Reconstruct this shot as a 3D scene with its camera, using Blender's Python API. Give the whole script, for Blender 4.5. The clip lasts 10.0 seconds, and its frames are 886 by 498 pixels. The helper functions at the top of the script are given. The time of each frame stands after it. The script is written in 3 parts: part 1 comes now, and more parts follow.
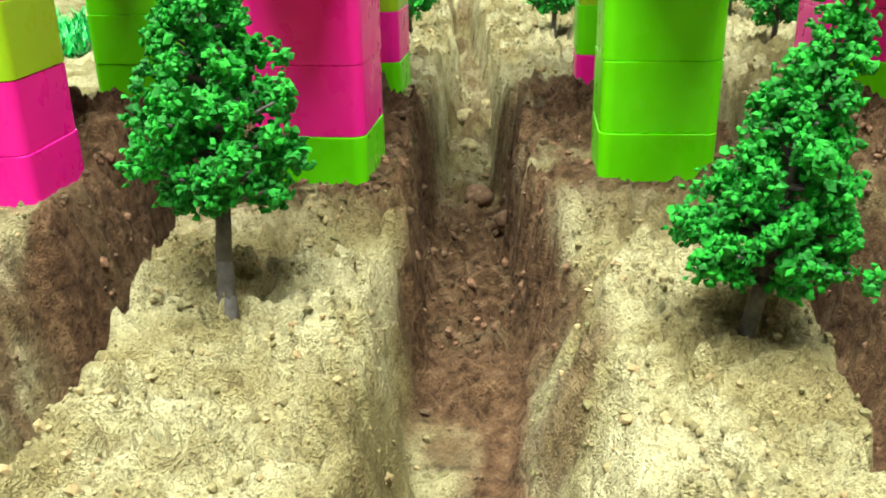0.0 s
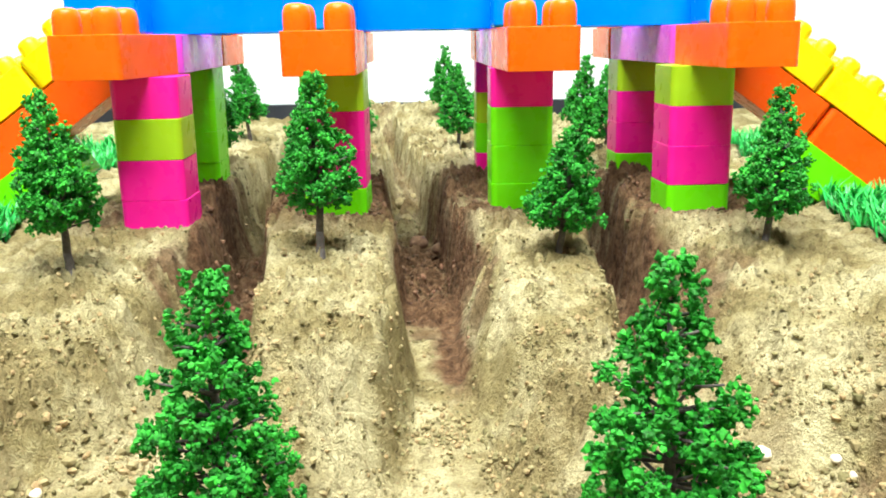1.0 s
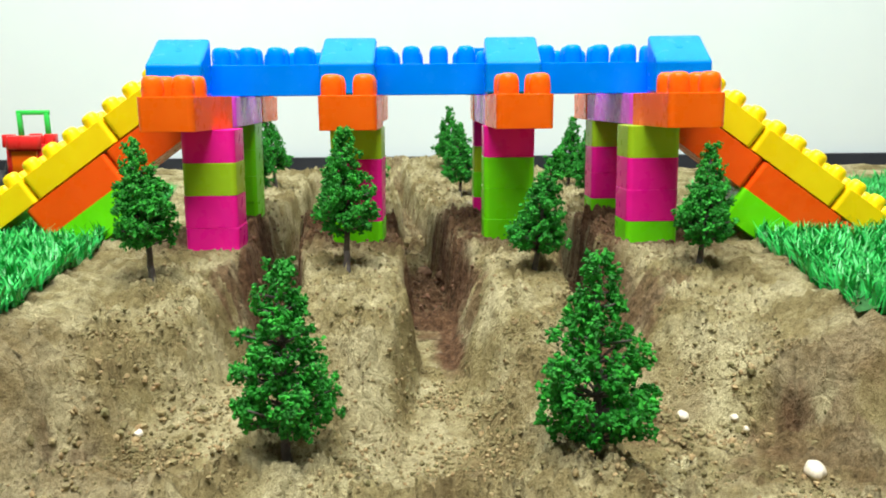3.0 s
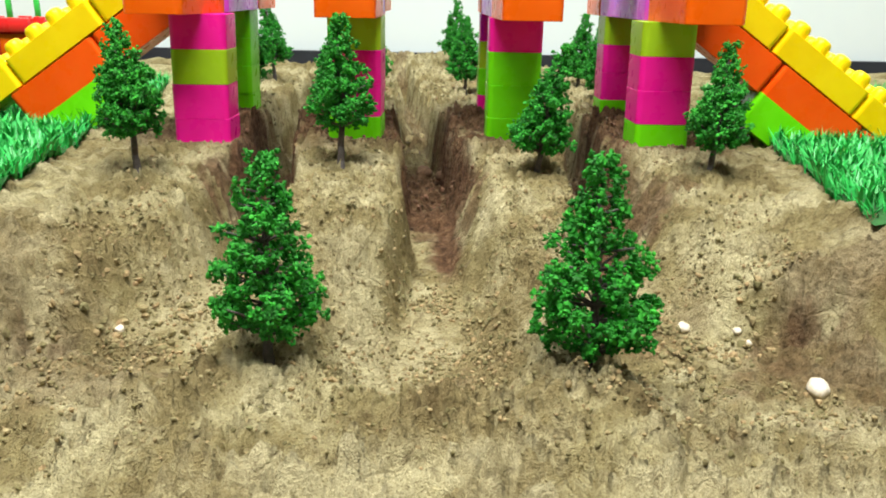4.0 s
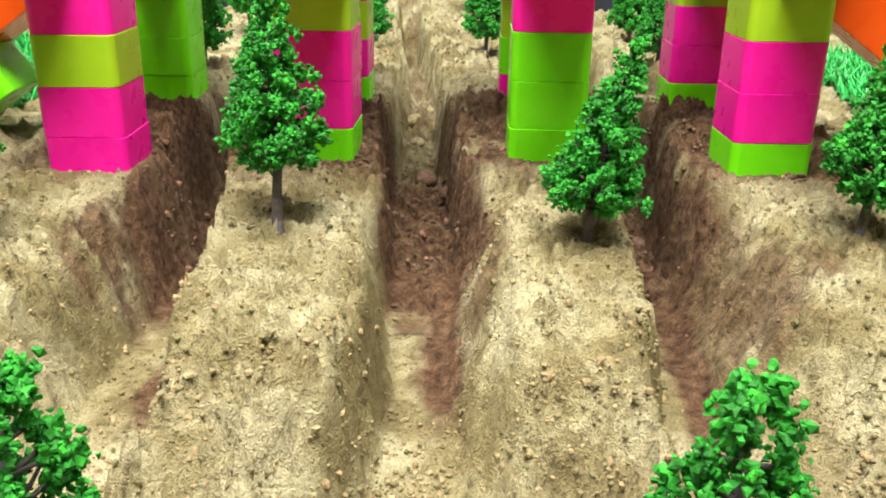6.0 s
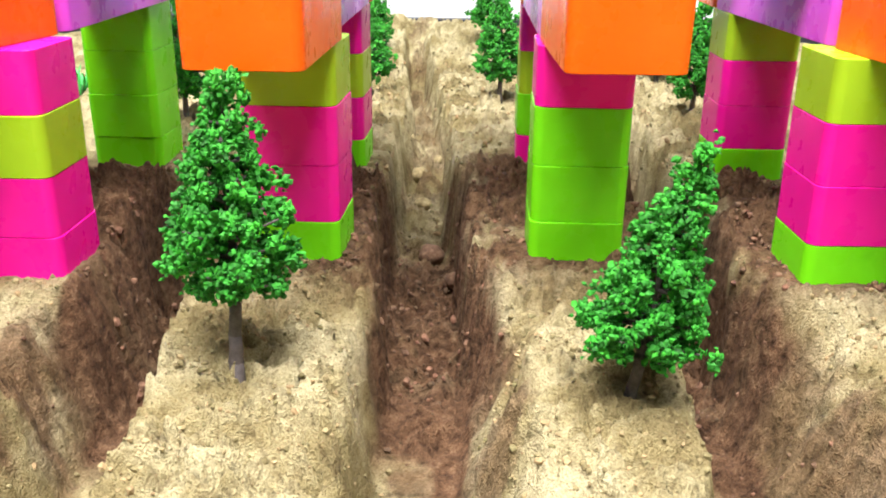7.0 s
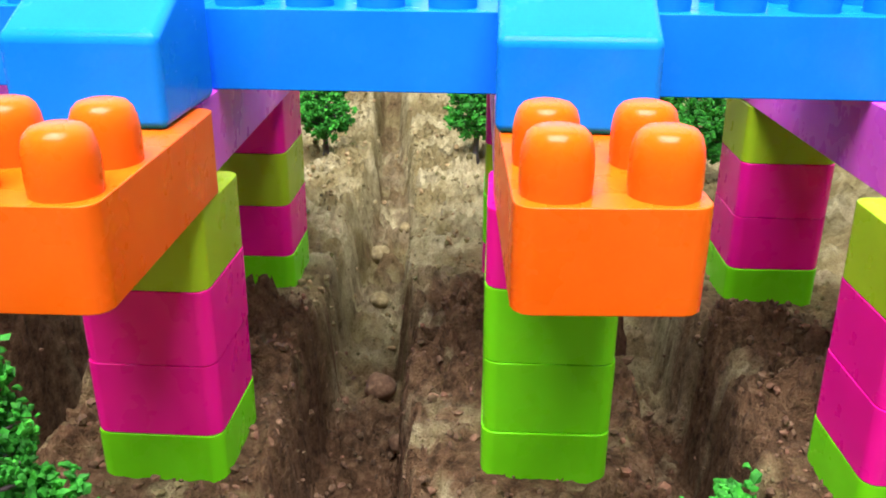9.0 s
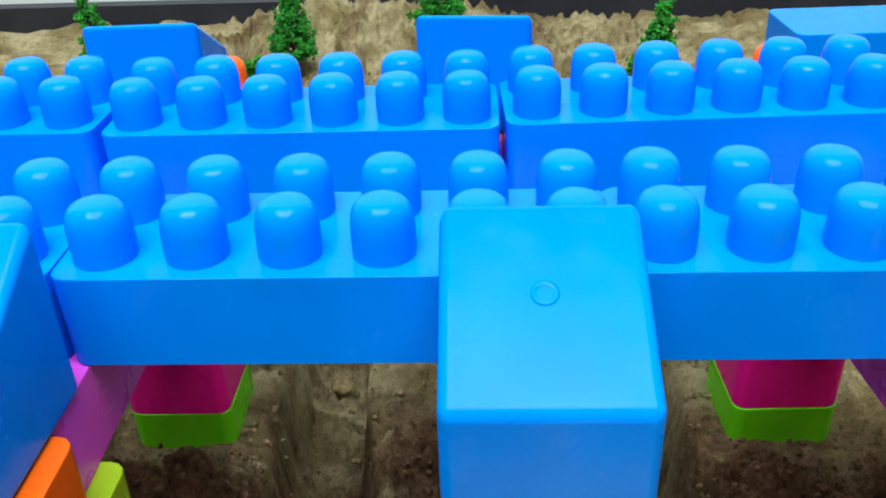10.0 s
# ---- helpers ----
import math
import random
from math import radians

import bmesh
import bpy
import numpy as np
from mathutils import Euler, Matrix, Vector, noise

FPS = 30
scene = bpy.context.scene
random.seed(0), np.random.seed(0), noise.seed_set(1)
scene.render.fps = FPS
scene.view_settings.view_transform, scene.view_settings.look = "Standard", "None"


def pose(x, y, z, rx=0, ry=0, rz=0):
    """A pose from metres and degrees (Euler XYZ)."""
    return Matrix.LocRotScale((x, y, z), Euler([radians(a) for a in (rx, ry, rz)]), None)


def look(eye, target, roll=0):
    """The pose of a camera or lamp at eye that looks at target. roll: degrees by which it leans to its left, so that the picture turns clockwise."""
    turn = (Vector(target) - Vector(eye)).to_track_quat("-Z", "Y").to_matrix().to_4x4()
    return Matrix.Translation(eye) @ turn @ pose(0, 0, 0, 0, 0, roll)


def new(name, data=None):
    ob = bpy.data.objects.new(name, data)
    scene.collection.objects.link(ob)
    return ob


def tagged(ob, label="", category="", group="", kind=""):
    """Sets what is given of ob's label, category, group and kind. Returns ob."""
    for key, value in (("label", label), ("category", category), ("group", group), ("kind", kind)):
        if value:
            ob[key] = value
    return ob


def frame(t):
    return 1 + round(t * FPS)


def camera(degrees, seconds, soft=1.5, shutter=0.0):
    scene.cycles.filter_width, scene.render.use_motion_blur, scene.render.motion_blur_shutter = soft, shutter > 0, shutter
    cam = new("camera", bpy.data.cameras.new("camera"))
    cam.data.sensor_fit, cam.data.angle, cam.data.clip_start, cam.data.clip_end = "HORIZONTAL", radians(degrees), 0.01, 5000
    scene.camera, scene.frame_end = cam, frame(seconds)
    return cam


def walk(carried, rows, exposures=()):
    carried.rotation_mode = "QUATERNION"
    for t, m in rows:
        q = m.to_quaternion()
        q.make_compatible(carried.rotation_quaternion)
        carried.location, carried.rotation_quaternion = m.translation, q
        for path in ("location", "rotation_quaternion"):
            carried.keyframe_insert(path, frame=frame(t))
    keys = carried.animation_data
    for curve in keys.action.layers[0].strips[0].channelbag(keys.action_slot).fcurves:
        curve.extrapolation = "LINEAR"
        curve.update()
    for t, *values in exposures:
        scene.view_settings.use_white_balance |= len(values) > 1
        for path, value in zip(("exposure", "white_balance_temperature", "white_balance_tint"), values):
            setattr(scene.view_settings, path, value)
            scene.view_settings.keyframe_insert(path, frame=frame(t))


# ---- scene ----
cam = camera(53.4, 10.0, soft=1.9)
PATH = [
    (0, (0.0145, 0.0967, 0.0798), (-0.0915, 1.0181, -0.2941), -1.17),
    (0.2, (0.0143, 0.0820, 0.0798), (-0.0755, 1.0034, -0.2850), -1.0),
    (0.5, (0.0090, -0.0020, 0.0745), (-0.0106, 0.9580, -0.2010), -0.40),
    (1, (0.0037, -0.1114, 0.0919), (0.0071, 0.8610, -0.1413), -1.13),
    (1.5, (0.0057, -0.1885, 0.1093), (0.0086, 0.7838, -0.1246), -0.44),
    (2, (0.0043, -0.1880, 0.1085), (0.0108, 0.7921, -0.0900), -0.90),
    (2.2, (0.0043, -0.1920, 0.1065), (0.0095, 0.7931, -0.0654), -0.90),
    (3.3, (0.0056, -0.2165, 0.0887), (0.0004, 0.7690, -0.0807), -0.15),
    (3.5, (0.0044, -0.2158, 0.0860), (0.0038, 0.7588, -0.1378), 0.58),
    (4, (0.0097, -0.1955, 0.0893), (0.0027, 0.7653, -0.1881), 1.11),
    (4.5, (0.0183, -0.1441, 0.0982), (0.0017, 0.8084, -0.2058), 1.13),
    (5, (0.0189, -0.1053, 0.1005), (-0.0036, 0.8446, -0.2114), 1.15),
    (6.3, (0.0189, 0.0027, 0.1065), (-0.0240, 0.9306, -0.2637), 0.56),
    (6.5, (0.0198, 0.0152, 0.1102), (-0.0252, 0.9443, -0.2569), 0.53),
    (7, (0.0170, 0.0525, 0.1144), (-0.0344, 0.9861, -0.2400), 0.61),
    (7.5, (0.0243, 0.0909, 0.1175), (-0.0319, 1.0261, -0.2320), 0.71),
    (8, (0.0294, 0.1114, 0.1227), (-0.0283, 1.0444, -0.2327), 0.40),
    (8.5, (0.0327, 0.1296, 0.1428), (-0.0279, 1.0611, -0.2161), 0.63),
    (9, (0.0316, 0.1476, 0.1421), (-0.0231, 1.0723, -0.2347), 0.32),
    (9.5, (0.0323, 0.1798, 0.1764), (-0.0146, 1.0918, -0.2311), -1.17),
    (10, (0.0380, 0.2275, 0.1978), (-0.0022, 1.0940, -0.2998), -2.10),
]
EXPO = [(0.0, 0.05, 6450, -4), (0.5, 0.0, 6420, -2), (1.0, 0.12, 6450, 5), (2.2, -0.27, 6380, 6), (3.5, -0.74, 6480, 8), (4.5, -0.30, 6550, 10), (5.2, -0.15, 6500, 11), (6.5, -0.02, 6500, 16),
        (7.5, 0.30, 6450, 22), (8.0, 0.38, 6450, 22), (8.5, 0.15, 6450, 21), (9.0, -0.30, 6400, 20), (9.5, -0.50, 6300, 12), (10.0, -1.05, 6200, 10)]
walk(cam, [(t, look(eye, target, roll)) for t, eye, target, roll in PATH], EXPO)

# ---- light: a bright indoor set under one broad ceiling light, with light bounced in the room and a dim bluish world fill ----
world = bpy.data.worlds.new("room_air")
scene.world = world
world.use_nodes = True
world.node_tree.nodes["Background"].inputs[0].default_value = (0.80, 0.92, 1.0, 1)
world.node_tree.nodes["Background"].inputs[1].default_value = 0.26


def area_lamp(name, eye, target, sx, sy, watts, colour):
    data = bpy.data.lights.new(name, "AREA")
    data.shape, data.size, data.size_y, data.energy, data.color = "RECTANGLE", sx, sy, watts, colour
    ob = new(name, data)
    ob.matrix_world = look(eye, target)
    return ob


area_lamp("ceiling_lamp", (-0.06, -0.10, 1.46), (0.0, 0.32, 0.0), 1.10, 0.95, 98, (1.0, 0.985, 0.95))


# ---- materials ----
def material(name):
    m = bpy.data.materials.new(name)
    m.use_nodes = True
    t = m.node_tree
    return m, t, t.nodes["Principled BSDF"]


def node(t, kind, **inputs):
    n = t.nodes.new(kind)
    for key, value in inputs.items():
        n.inputs[key.replace("_", " ")].default_value = value
    return n


def ramp(t, source, stops):
    r = t.nodes.new("ShaderNodeValToRGB")
    while len(r.color_ramp.elements) < len(stops):
        r.color_ramp.elements.new(0.5)
    for e, (p, c) in zip(r.color_ramp.elements, stops):
        e.position, e.color = p, (*c, 1)
    t.links.new(source, r.inputs[0])
    return r


def bump(t, bsdf, height, strength, distance):
    b = node(t, "ShaderNodeBump", Strength=strength, Distance=distance)
    t.links.new(height, b.inputs["Height"])
    t.links.new(b.outputs[0], bsdf.inputs["Normal"])
    return b


def coords(t):
    return t.nodes.new("ShaderNodeTexCoord").outputs["Object"]


def plastic(name, colour, rough=0.28, sss=0.2, shine=0.22):
    """Glossy injection-moulded plastic: faint tone drift, fine scuffs, a little light soaking in."""
    m, t, b = material(name)
    c = coords(t)
    big = node(t, "ShaderNodeTexNoise", Scale=38.0, Detail=2.0)
    fine = node(t, "ShaderNodeTexNoise", Scale=110.0, Detail=3.0)
    t.links.new(c, big.inputs["Vector"])
    t.links.new(c, fine.inputs["Vector"])
    lo = tuple(v * 0.90 for v in colour)
    hi = tuple(min(1.0, v * 1.06 + 0.004) for v in colour)
    r = ramp(t, big.outputs[0], [(0.3, lo), (0.7, hi)])
    t.links.new(r.outputs[0], b.inputs["Base Color"])
    q = ramp(t, fine.outputs[0], [(0.3, (rough - 0.06,) * 3), (0.75, (rough + 0.12,) * 3)])
    t.links.new(q.outputs[0], b.inputs["Roughness"])
    bump(t, b, big.outputs[0], 0.05, 0.0002)
    b.inputs["Subsurface Weight"].default_value = sss
    b.inputs["Subsurface Radius"].default_value = (0.006, 0.006, 0.006)
    b.inputs["Specular IOR Level"].default_value = shine
    return m


LIME = plastic("lime_plastic", (0.17, 0.80, 0.004))
OLIVE = plastic("yellow_green_plastic", (0.36, 0.60, 0.015))
PINK = plastic("pink_plastic", (0.93, 0.008, 0.34))
LILAC = plastic("orchid_plastic", (0.82, 0.10, 0.76))
ORANGE = plastic("orange_plastic", (1.0, 0.14, 0.001))
RED_ORANGE = plastic("red_orange_plastic", (1.0, 0.10, 0.002))
BLUE = plastic("blue_plastic", (0.0, 0.245, 0.98), 0.20, 0.12, 0.08)
YELLOW = plastic("yellow_plastic", (0.98, 0.66, 0.002))
RED = plastic("red_plastic", (0.72, 0.02, 0.02))
GREEN_TOY = plastic("green_plastic", (0.05, 0.62, 0.09))
BLACK = plastic("black_rubber", (0.02, 0.02, 0.022), 0.5, 0.0)


def sand_material():
    """Pale tan sand with grains, and darker red-brown damp earth where the trench has been dug; the same dark tone also
    paints shade.
    """
    m, t, b = material("sand")
    c = coords(t)
    grain = node(t, "ShaderNodeTexNoise", Scale=1500.0, Detail=3.0, Roughness=0.7)
    clod = node(t, "ShaderNodeTexNoise", Scale=230.0, Detail=5.0, Roughness=0.65)
    patch = node(t, "ShaderNodeTexNoise", Scale=26.0, Detail=4.0, Roughness=0.6)
    for n in (grain, clod, patch):
        t.links.new(c, n.inputs["Vector"])
    pale = ramp(t, patch.outputs[0], [(0.26, (0.27, 0.213, 0.095)), (0.44, (0.44, 0.378, 0.178)), (0.60, (0.76, 0.70, 0.415))])
    speck = ramp(t, grain.outputs[0], [(0.30, (0.35, 0.25, 0.12)), (0.45, (0.75, 0.72, 0.68)), (0.62, (1, 1, 1)), (0.8, (1.35, 1.3, 1.2))])
    # hollows of the clod noise darkened in colour, as the shade in them
    pit_shade = ramp(t, clod.outputs[0], [(0.30, (0.34, 0.29, 0.24)), (0.44, (0.85, 0.83, 0.80)), (0.56, (1.0, 1.0, 1.0)), (0.7, (1.15, 1.15, 1.12))])
    damp_shade = ramp(t, clod.outputs[0], [(0.3, (0.088, 0.046, 0.023)), (0.55, (0.215, 0.122, 0.064)), (0.75, (0.33, 0.21, 0.118))])
    # mask of damp earth, and of shade painted into the sand colour
    damp_shade_mask = t.nodes.new("ShaderNodeAttribute")
    damp_shade_mask.attribute_name = "damp_shade"
    mix = t.nodes.new("ShaderNodeMix")
    mix.data_type = "RGBA"
    t.links.new(damp_shade_mask.outputs["Fac"], mix.inputs["Factor"])
    t.links.new(pale.outputs[0], mix.inputs["A"])
    t.links.new(damp_shade.outputs[0], mix.inputs["B"])
    last = mix.outputs["Result"]
    for other in (speck, pit_shade):
        k = t.nodes.new("ShaderNodeMix")
        k.data_type, k.blend_type = "RGBA", "MULTIPLY"
        k.inputs["Factor"].default_value = 0.75
        t.links.new(last, k.inputs["A"])
        t.links.new(other.outputs[0], k.inputs["B"])
        last = k.outputs["Result"]
    t.links.new(last, b.inputs["Base Color"])
    b.inputs["Roughness"].default_value = 0.93
    b.inputs["Specular IOR Level"].default_value = 0.2
    add = t.nodes.new("ShaderNodeMath")
    add.operation = "MULTIPLY_ADD"
    add.inputs[1].default_value = 2.2
    t.links.new(clod.outputs[0], add.inputs[0])
    t.links.new(grain.outputs[0], add.inputs[2])
    warp = t.nodes.new("ShaderNodeMix")
    warp.data_type = "VECTOR"
    warp.inputs["Factor"].default_value = 0.012
    t.links.new(c, warp.inputs["A"])
    t.links.new(patch.outputs["Color"], warp.inputs["B"])
    cell = t.nodes.new("ShaderNodeTexVoronoi")
    cell.feature = "DISTANCE_TO_EDGE"
    cell.inputs["Scale"].default_value = 60.0
    t.links.new(warp.outputs["Result"], cell.inputs["Vector"])
    line = ramp(t, cell.outputs["Distance"], [(0.0, (0, 0, 0)), (0.055, (1, 1, 1))])
    gate = ramp(t, patch.outputs[0], [(0.50, (1, 1, 1)), (0.62, (0, 0, 0))])
    most = t.nodes.new("ShaderNodeMath")
    most.operation = "MAXIMUM"
    t.links.new(line.outputs[0], most.inputs[0])
    t.links.new(gate.outputs[0], most.inputs[1])
    both = t.nodes.new("ShaderNodeMath")
    both.operation = "MULTIPLY_ADD"
    both.inputs[1].default_value = 0.4
    t.links.new(most.outputs[0], both.inputs[0])
    t.links.new(add.outputs[0], both.inputs[2])
    bump(t, b, both.outputs[0], 1.0, 0.0022)
    return m


def speckled(name, stops, scale, rough=0.8, height=0.0004, by_island=False):
    m, t, b = material(name)
    n = node(t, "ShaderNodeTexNoise", Scale=scale, Detail=4.0, Roughness=0.65)
    t.links.new(coords(t), n.inputs["Vector"])
    r = ramp(t, n.outputs[0], stops)
    last = r.outputs[0]
    if by_island:
        g = t.nodes.new("ShaderNodeNewGeometry")
        v = ramp(t, g.outputs["Random Per Island"], [(0.0, (0.55, 0.6, 0.5)), (0.6, (1, 1, 1)), (1.0, (1.45, 1.25, 1.3))])
        k = t.nodes.new("ShaderNodeMix")
        k.data_type, k.blend_type = "RGBA", "MULTIPLY"
        k.inputs["Factor"].default_value = 1.0
        t.links.new(last, k.inputs["A"])
        t.links.new(v.outputs[0], k.inputs["B"])
        last = k.outputs["Result"]
    t.links.new(last, b.inputs["Base Color"])
    b.inputs["Roughness"].default_value = rough
    bump(t, b, n.outputs[0], 0.6, height)
    return m


SAND = sand_material()
CRUMB = speckled("earth_crumbs", [(0.3, (0.15, 0.113, 0.051)), (0.55, (0.27, 0.225, 0.105)), (0.75, (0.42, 0.365, 0.195))], 400.0, 0.95, 0.0003, True)
DARK_CRUMB = speckled("damp_crumbs", [(0.3, (0.075, 0.040, 0.021)), (0.55, (0.17, 0.098, 0.054)), (0.75, (0.29, 0.19, 0.11))], 400.0, 0.95, 0.0003, True)
STONE = speckled("pebble_stone", [(0.3, (0.55, 0.47, 0.33)), (0.7, (0.85, 0.8, 0.68))], 300.0, 0.55, 0.0003)
LEAF = speckled("foam_foliage", [(0.28, (0.003, 0.080, 0.004)), (0.5, (0.011, 0.25, 0.010)), (0.72, (0.045, 0.46, 0.028))], 240.0, 0.75, 0.0006, True)
BARK = speckled("wire_trunk", [(0.3, (0.045, 0.038, 0.034)), (0.7, (0.13, 0.11, 0.10))], 420.0, 0.7, 0.0004)
TURF = speckled("turf_blades", [(0.3, (0.015, 0.30, 0.04)), (0.6, (0.04, 0.56, 0.11)), (0.8, (0.16, 0.75, 0.30))], 120.0, 0.4, 0.0001, True)
TURF_BACK = speckled("turf_backing", [(0.3, (0.012, 0.07, 0.015)), (0.7, (0.03, 0.15, 0.03))], 200.0, 0.9, 0.0005)
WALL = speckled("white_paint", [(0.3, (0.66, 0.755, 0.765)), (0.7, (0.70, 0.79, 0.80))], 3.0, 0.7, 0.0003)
# dull beige for the unseen walls, picked to weaken bounced light
DRAB = speckled("low_bounce_beige", [(0.3, (0.24, 0.23, 0.21)), (0.7, (0.29, 0.28, 0.26))], 3.0, 0.8, 0.0003)
SKIRT = speckled("dark_skirting", [(0.3, (0.010, 0.013, 0.022)), (0.7, (0.02, 0.024, 0.036))], 30.0, 0.45, 0.0004)


# ---- mesh helpers ----
def mesh_of(name, bm, mat, smooth=True, crisp=False):
    me = bpy.data.meshes.new(name)
    bm.to_mesh(me)
    bm.free()
    me.materials.append(mat)
    for p in me.polygons:
        p.use_smooth = smooth
    if crisp:
        # the large faces keep their own normal, so that only the rounded edges turn
        total = [Vector() for _ in me.vertices]
        for p in me.polygons:
            for i in p.vertices:
                total[i] += p.normal * p.area ** 1.5
        me.normals_split_custom_set_from_vertices([v.normalized() for v in total])
    return me


def part(name, bm, mat, parent, label="", smooth=True):
    ob = new(name, mesh_of(name, bm, mat, smooth) if isinstance(bm, bmesh.types.BMesh) else bm)
    ob.parent = parent
    if label:
        ob["label"] = label
    return ob


def empty(name, m, label, category, group=""):
    ob = new(name)
    ob.empty_display_size = 0.01
    ob.matrix_basis = m
    return tagged(ob, label, category, group)


def rounded_box(sx, sy, sz, radius, draft=0.0, segments=3):
    """Box on z = 0, centred in x and y, its edges rounded; draft: how much narrower the foot is."""
    bm = bmesh.new()
    bmesh.ops.create_cube(bm, size=1.0)
    for v in bm.verts:
        k = 1.0 - draft * (0.5 - v.co.z)
        v.co = Vector((v.co.x * sx * k, v.co.y * sy * k, (v.co.z + 0.5) * sz))
    upright = [e for e in bm.edges if abs(e.verts[0].co.z - e.verts[1].co.z) > sz * 0.5]
    bmesh.ops.bevel(bm, geom=upright, offset=radius, segments=segments, affect="EDGES", profile=0.5)
    flat = [e for e in bm.edges if abs(e.verts[0].co.z - e.verts[1].co.z) < 1e-6 and len(e.link_faces) == 2
            and e.calc_face_angle(0) > 0.6]
    bmesh.ops.bevel(bm, geom=flat, offset=0.0003, segments=1, affect="EDGES", profile=0.5)
    return bm


def lathe(bm, rings, sides=18, m=None):
    """A turned solid from (radius, height) rings, closed at the top."""
    loops = []
    for r, z in rings:
        loops.append([bm.verts.new((r * math.cos(2 * math.pi * i / sides), r * math.sin(2 * math.pi * i / sides), z)) for i in range(sides)])
    for a, b in zip(loops, loops[1:]):
        for i in range(sides):
            bm.faces.new((a[i], a[(i + 1) % sides], b[(i + 1) % sides], b[i]))
    bm.faces.new(loops[-1])
    if m is not None:
        bmesh.ops.transform(bm, matrix=m, verts=[v for l in loops for v in l])


U, H = 0.016, 0.0192
MESHES = {}


def shared(key, make, mat):
    k = (key, mat.name)
    if k not in MESHES:
        MESHES[k] = mesh_of(key[0], make(), mat, True, key[0] == "body")
    return MESHES[k]


def stud_bm(r, h):
    bm = bmesh.new()
    lathe(bm, [(r * 0.97, -0.0006), (r, h * 0.25), (r * 0.99, h * 0.55), (r * 0.95, h * 0.72), (r * 0.86, h * 0.86), (r * 0.70, h * 0.95), (r * 0.45, h * 0.99), (r * 0.15, h)])
    return bm


def toy_brick(m, nx, ny, mat, label, group, studs=(), pitch=U, high=H, stud=(0.0056, 0.0098), slack=0.0004, draft=0.008):
    """A plastic brick, nx by ny studs; studs: which (column, row) knobs stand free."""
    e = empty("toy_brick", m, label, "toy brick", group)
    sx, sy = nx * pitch - slack, ny * pitch - slack
    part("body", shared(("body", nx, ny, pitch, high, slack, draft), lambda: rounded_box(sx, sy, high, 0.0036, draft), mat), mat, e)
    for i, j in studs:
        k = new("stud", shared(("stud", *stud), lambda: stud_bm(*stud), mat))
        k.parent = e
        k.location = ((i - (nx - 1) / 2) * pitch, (j - (ny - 1) / 2) * pitch, high - 0.0002)
    return e


def wedge_brick(m, label, group):
    """A slope brick: low at its outer face, high at the deck, with a moulding dimple on its slope."""
    w, d, low, high = 0.0330, 0.0335, 0.0192, 0.0362
    e = empty("slope_brick", m, label, "toy brick", group)
    if ("slope",) not in MESHES:
        bm = bmesh.new()
        pts = [(-d / 2, 0), (d / 2, 0), (d / 2, high), (-d / 2, low)]
        rings = [[bm.verts.new((s * w / 2, y, z)) for y, z in pts] for s in (-1, 1)]
        bm.faces.new(rings[0][::-1])
        bm.faces.new(rings[1])
        for i in range(4):
            bm.faces.new((rings[0][i], rings[0][(i + 1) % 4], rings[1][(i + 1) % 4], rings[1][i]))
        bmesh.ops.recalc_face_normals(bm, faces=bm.faces[:])
        bmesh.ops.bevel(bm, geom=bm.edges[:], offset=0.0019, segments=3, affect="EDGES", profile=0.5)
        MESHES[("slope",)] = mesh_of("body", bm, BLUE, True, True)
        bm = bmesh.new()
        lathe(bm, [(0.0024, -0.0004), (0.0023, 0.0002), (0.0016, 0.0003), (0.0011, -0.0002), (0.0004, -0.0004)], 16)
        MESHES[("dimple",)] = mesh_of("moulding_mark", bm, BLUE)
    b = new("body", MESHES[("slope",)])
    b.parent = e
    k = new("moulding_mark", MESHES[("dimple",)])
    k.parent = e
    tilt = math.atan2(high - low, d)
    k.matrix_local = Matrix.Translation((0, 0.001, (low + high) / 2 + 0.0005)) @ Matrix.Rotation(tilt, 4, "X")
    return e


# ---- the sand bed: ridges, three dug trenches, a slope down at the front ----
def lane(y, points):
    return np.interp(y, [p[0] for p in points], [p[1] for p in points])


